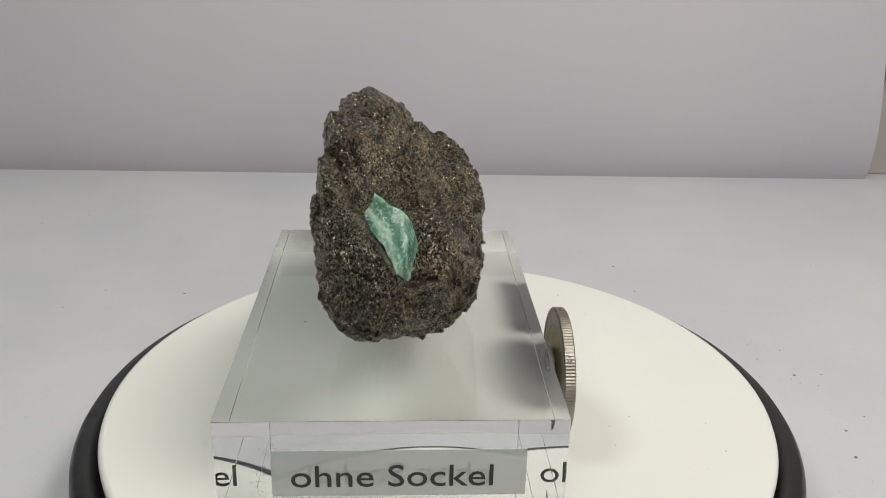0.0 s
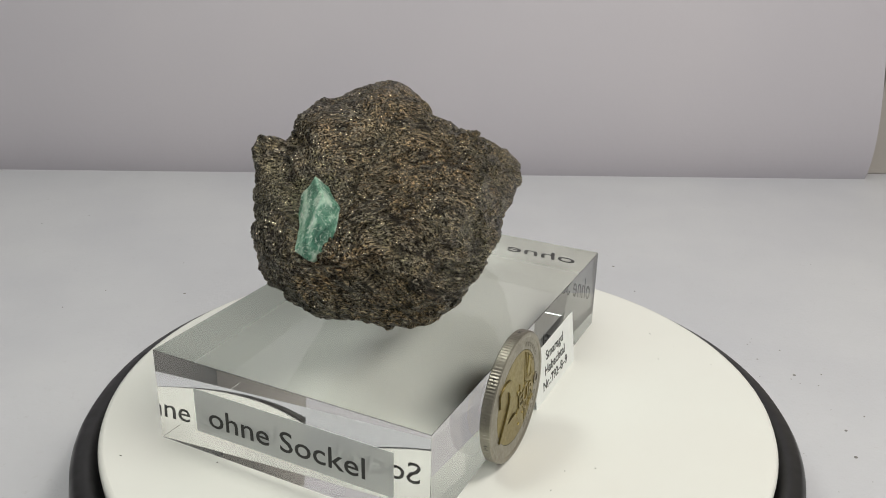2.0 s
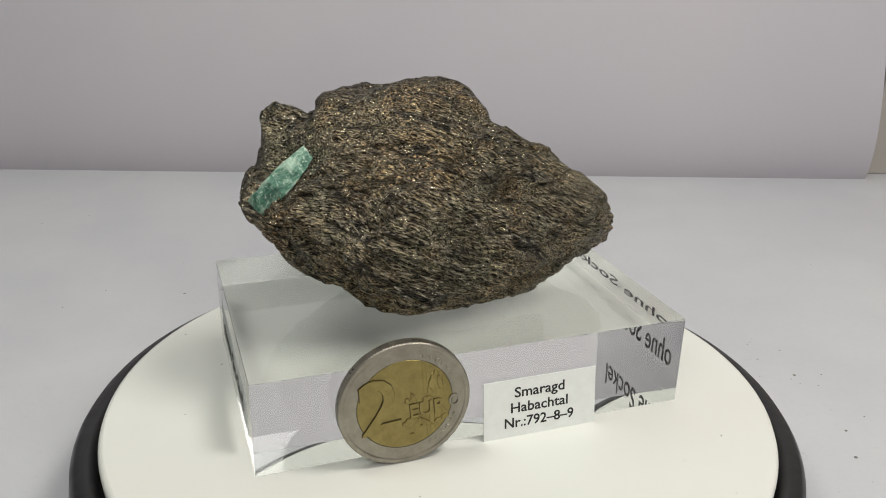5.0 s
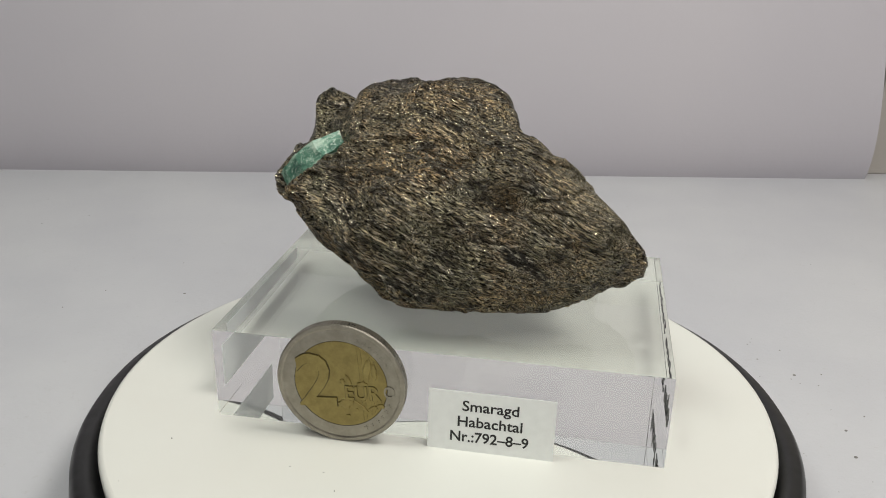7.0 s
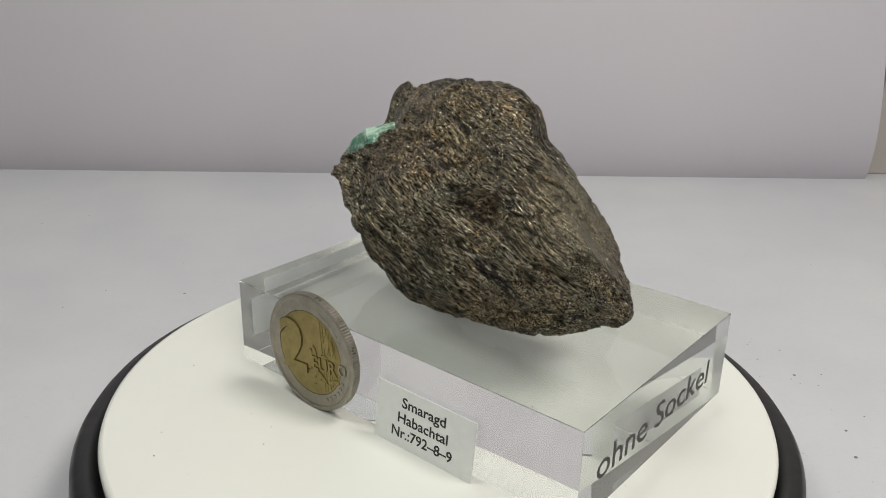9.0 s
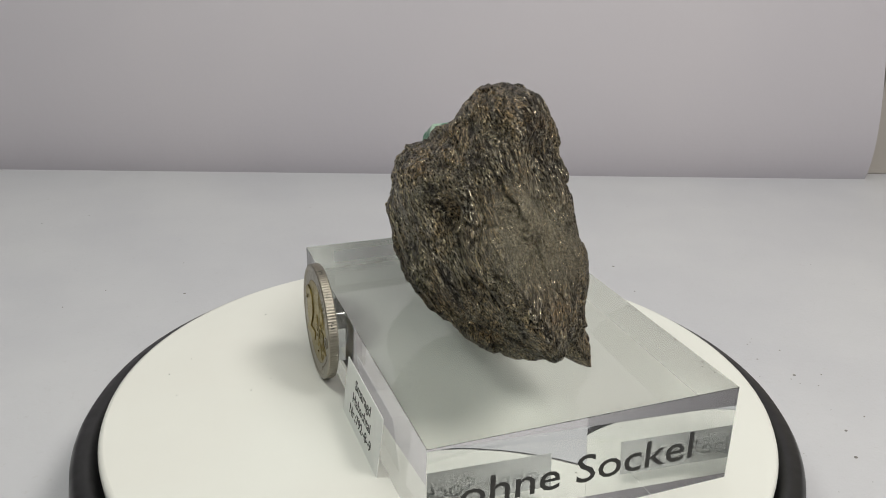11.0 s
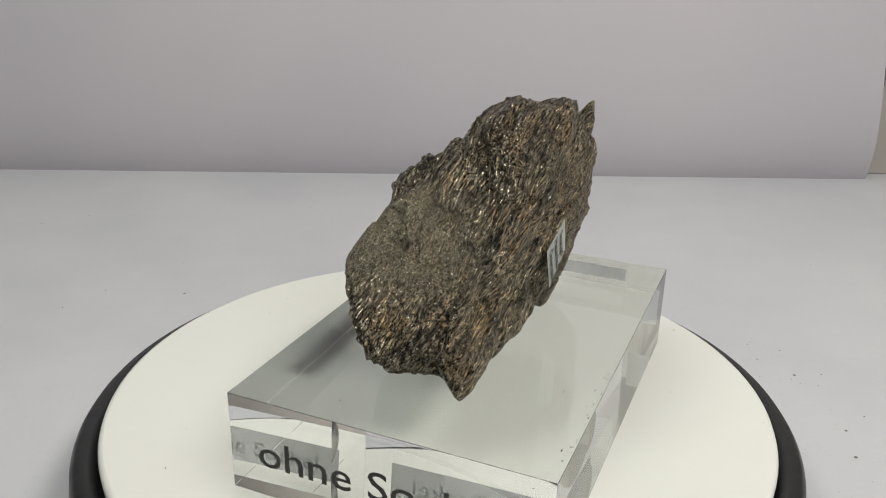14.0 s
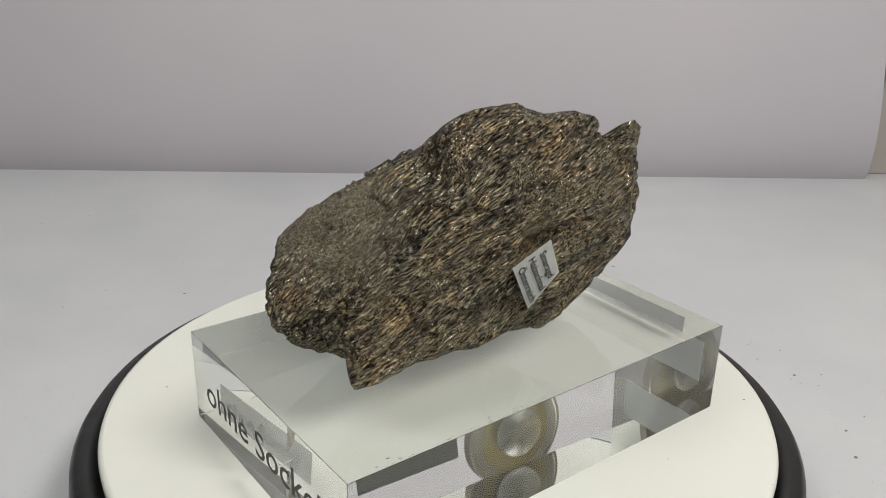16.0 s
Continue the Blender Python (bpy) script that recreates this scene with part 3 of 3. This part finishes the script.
def specimen():
    base = Vector((-0.0085, -0.001, TOP))
    t = thing("mineral_specimen", base, "dark glittering mica schist with a green emerald crystal", "rock")
    m = axes((-0.01514, -0.02294, 0.05472), (0.3903, -0.75877, -0.52147), (0.81575, 0.07047, 0.57409))
    into = m.inverted()
    rough_tree = None
    for level in (5, 8):
        bm = bmesh.new()
        bmesh.ops.create_icosphere(bm, subdivisions=level, radius=1.0)
        u = np.array([v.co[:] for v in bm.verts])
        u /= np.linalg.norm(u, axis=1)[:, None]
        p = stone_shape(u)
        out = u / STRETCH
        out /= np.linalg.norm(out, axis=1)[:, None]
        for x, y, z, r, deep in PITS:
            d2 = np.sum((p - np.array((x, y, z))) ** 2, 1)
            p = p - out * (deep * np.exp(-d2 / r ** 2))[:, None]
        # broken chips: small flat cuts all over
        chip = np.random.default_rng(11)
        for _ in range(90):
            d = chip.normal(size=3) / np.array((1.0, 1.6, 1.3))
            d /= np.linalg.norm(d)
            reach = p @ d
            far = reach.max() - chip.uniform(0.0, 0.0005) if chip.random() < 0.2 else None
            if far is None:
                i = chip.integers(len(p) if level == 5 else 10242)
                d = out[i] + chip.normal(size=3) * 0.15
                d /= np.linalg.norm(d)
                near = np.sum((p - p[i]) ** 2, 1) < 0.0045 ** 2
                far = p[i] @ d - chip.uniform(0.0, 0.0005)
                over = np.where(near, np.maximum(0, p @ d - far), 0)
                over = np.minimum(over, 0.0005)
            else:
                over = np.maximum(0, reach - far)
            p = p - 0.85 * over[:, None] * d
        # the hollow that the crystal lies in
        q = p @ np.array(into.to_3x3()).T + np.array(into.translation)
        l, w, z = (q * 1000).T
        left = np.interp(l, (0, 6.2, 10.3, 14.7, 20.7), (-0.1, -1.4, -1.5, -0.4, 0.0))
        right = np.interp(l, (0, 4.3, 7.6, 10.6, 15.6, 19, 20.7), (0.2, 2.0, 3.4, 5.0, 3.9, 1.7, 0.0))
        depth = np.interp(l, (-5, -1, 6, 12), (-0.5, -2.6, -3.8, -4.5))
        side = np.maximum(0, w - right)
        floor_ = depth - 0.62 * side + np.interp(l, (-3, 2), (3, 25)) * np.maximum(0, left - w) + 1.2 * np.maximum(0, l - 21)
        fade = np.exp(-(side / 4.0) ** 2 - (np.minimum(0, l + 1) / 3.5) ** 2)
        over = np.maximum(0, z - floor_)
        low = z - np.minimum(over - 0.12 * np.minimum(over, 1.5), 7.0 * fade)
        q[:, 2] = low / 1000
        p = q @ np.array(m.to_3x3()).T + np.array(m.translation)
        if level == 5:
            for v, co in zip(bm.verts, p):
                v.co = co
            rough_tree = BVHTree.FromBMesh(bm)
            bm.free()
            continue
        f = Vector(GRAIN).normalized()
        a = f.cross(Vector((1, 0, 0))).normalized()
        b = f.cross(a)
        g = p @ np.array((f / 8, a, b)).T
        for v, co, way, gg in zip(bm.verts, p.tolist(), out.tolist(), g.tolist()):
            co, gg = Vector(co), Vector(gg)
            big = noise.fractal(co * 170, 0.8, 2.0, 3)
            fold = noise.ridged_multi_fractal(Vector((gg.x * 1.8, gg.y, gg.z)) * 120 + Vector((3, 1, 7)), 0.9, 2.0, 3, 0.9, 2.0) - 1.1
            (d0, d1, _, _), (c0, _, _, _) = noise.voronoi(Vector((gg.x * 3.2, gg.y, gg.z)) * 170 + Vector((big, fold, big)) * 0.35)
            slab = math.sin(c0.x * 37.7 + c0.y * 91.3 + c0.z * 53.9)
            crack = max(0.0, 0.10 - (d1 - d0)) / 0.10
            layer = noise.ridged_multi_fractal(gg * 420, 0.9, 2.1, 4, 0.9, 2.0) - 1.1
            fine = noise.fractal(gg * 1500, 0.6, 2.0, 3)
            co += Vector(way) * (0.00040 * big + 0.00085 * fold + 0.00040 * layer + 0.00016 * fine + 0.00042 * slab - 0.00050 * crack + 0.0003)
            co.z = max(co.z, TOP + 0.00005)
            v.co = co
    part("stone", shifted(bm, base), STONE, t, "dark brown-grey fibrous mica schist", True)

    # crystal: a tapering slab set in the front hollow
    mm = 0.001
    outline = ((-0.6, 0.0), (4.3, 2.0), (7.6, 3.4), (10.6, 5.0), (15.6, 3.9), (19.0, 1.7), (20.7, -0.2), (14.7, -0.4), (10.3, -1.5), (6.2, -1.4))
    bm = bmesh.new()
    rows = []
    for z, k in ((0.12, 0.90), (0.0, 0.98), (-0.35, 1.0), (-1.0, 0.97)):
        rows.append([bm.verts.new(m @ Vector(((9.5 + (x - 9.5) * k) * mm, (1.2 + (y - 1.2) * k) * mm, z * mm * (1.0 if z > 0 else 1.6 + min(1.0, max(0.0, x / 12)) * 3.2)))) for x, y in outline])
    bm.faces.new(rows[0])
    bm.faces.new(rows[-1][::-1])
    for ra, rb in zip(rows, rows[1:]):
        for i in range(len(outline)):
            j = (i + 1) % len(outline)
            bm.faces.new((ra[i], ra[j], rb[j], rb[i]))
    bmesh.ops.triangulate(bm, faces=bm.faces)
    bmesh.ops.subdivide_edges(bm, edges=bm.edges, cuts=5, use_grid_fill=True)
    for v in bm.verts:
        v.co += Vector(noise.noise_vector(v.co * 420)) * 0.00022 + Vector(noise.noise_vector(v.co * 1500)) * 0.00008
    part("crystal", shifted(bm, base), EMERALD, t, "pale to deep green emerald crystal")

    # paper sticker on the flat back
    places = [(-0.0067 + 0.0018 * i, 0.0347 + 0.0018 * j) for i in range(-3, 4) for j in range(-3, 4)]
    hits = np.array([(1.0, py, pz, rough_tree.ray_cast(Vector((-0.05, py, pz)), Vector((1, 0, 0)))[0].x) for py, pz in places])
    fit = np.linalg.lstsq(hits[:, :3], hits[:, 3], rcond=None)[0]
    proud = float(np.max(hits[:, :3] @ fit - hits[:, 3])) * 0.8 + 0.0009

    def on_stone(co, lift):
        return Vector((fit[0] + fit[1] * co.y + fit[2] * co.z - proud - lift, co.y, co.z))

    # corners of the cut paper: start and end of the last line, start and end above the first
    foot_a, foot_b, head_a, head_b = (Vector((-0.03, y, z)) for y, z in ((-0.0003, 0.0369), (-0.0053, 0.0270), (-0.0090, 0.0411), (-0.0122, 0.0334)))
    m = axes(foot_a, foot_b - foot_a, head_a - foot_a)
    bm = bmesh.new()
    k = 10
    grid = [[None] * (k + 1) for _ in range(k + 1)]
    for i in range(k + 1):
        for j in range(k + 1):
            co = foot_a.lerp(foot_b, i / k).lerp(head_a.lerp(head_b, i / k), j / k)
            grid[i][j] = bm.verts.new(on_stone(co, 0.0))
    for i in range(k):
        for j in range(k):
            bm.faces.new((grid[i][j], grid[i + 1][j], grid[i + 1][j + 1], grid[i][j + 1]))
    bmesh.ops.solidify(bm, geom=bm.faces[:], thickness=0.00012)
    sticker = part("sticker", shifted(bm, base), PAPER, t, "small white printed paper sticker")
    for text, width, x, y in (("Smaragd", 0.0066, 0.0046, 0.0062), ("Habachtal", 0.0082, 0.0050, 0.0036), ("\u00d6sterreich", 0.0088, 0.0056, 0.0008)):
        bm = letters(text, width, 0.0016, 0.00002, m @ Matrix.Translation((x, y, 0)), lambda co: on_stone(co, 0.00018))
        part("lettering", shifted(bm, base), INK, sticker, "black printed line")


# ---------------------------------------------------------------- motion of the plate and what stands on it
def motions():
    times = [i * 0.25 for i in range(65)]
    walk(PLATE_PART, [(s, pose(0, 0, 0, 0, 0, angle(s))) for s in times])
    for ob, base in TURNING:
        rows = []
        for s in times:
            turn = pose(0, 0, 0, 0, 0, angle(s))
            rows.append((s, turn @ Matrix.Translation(base)))
        walk(ob, rows)


setting()
PLATE_PART = turntable()
acrylic_block()
paper_label()
coin()
specimen()
motions()
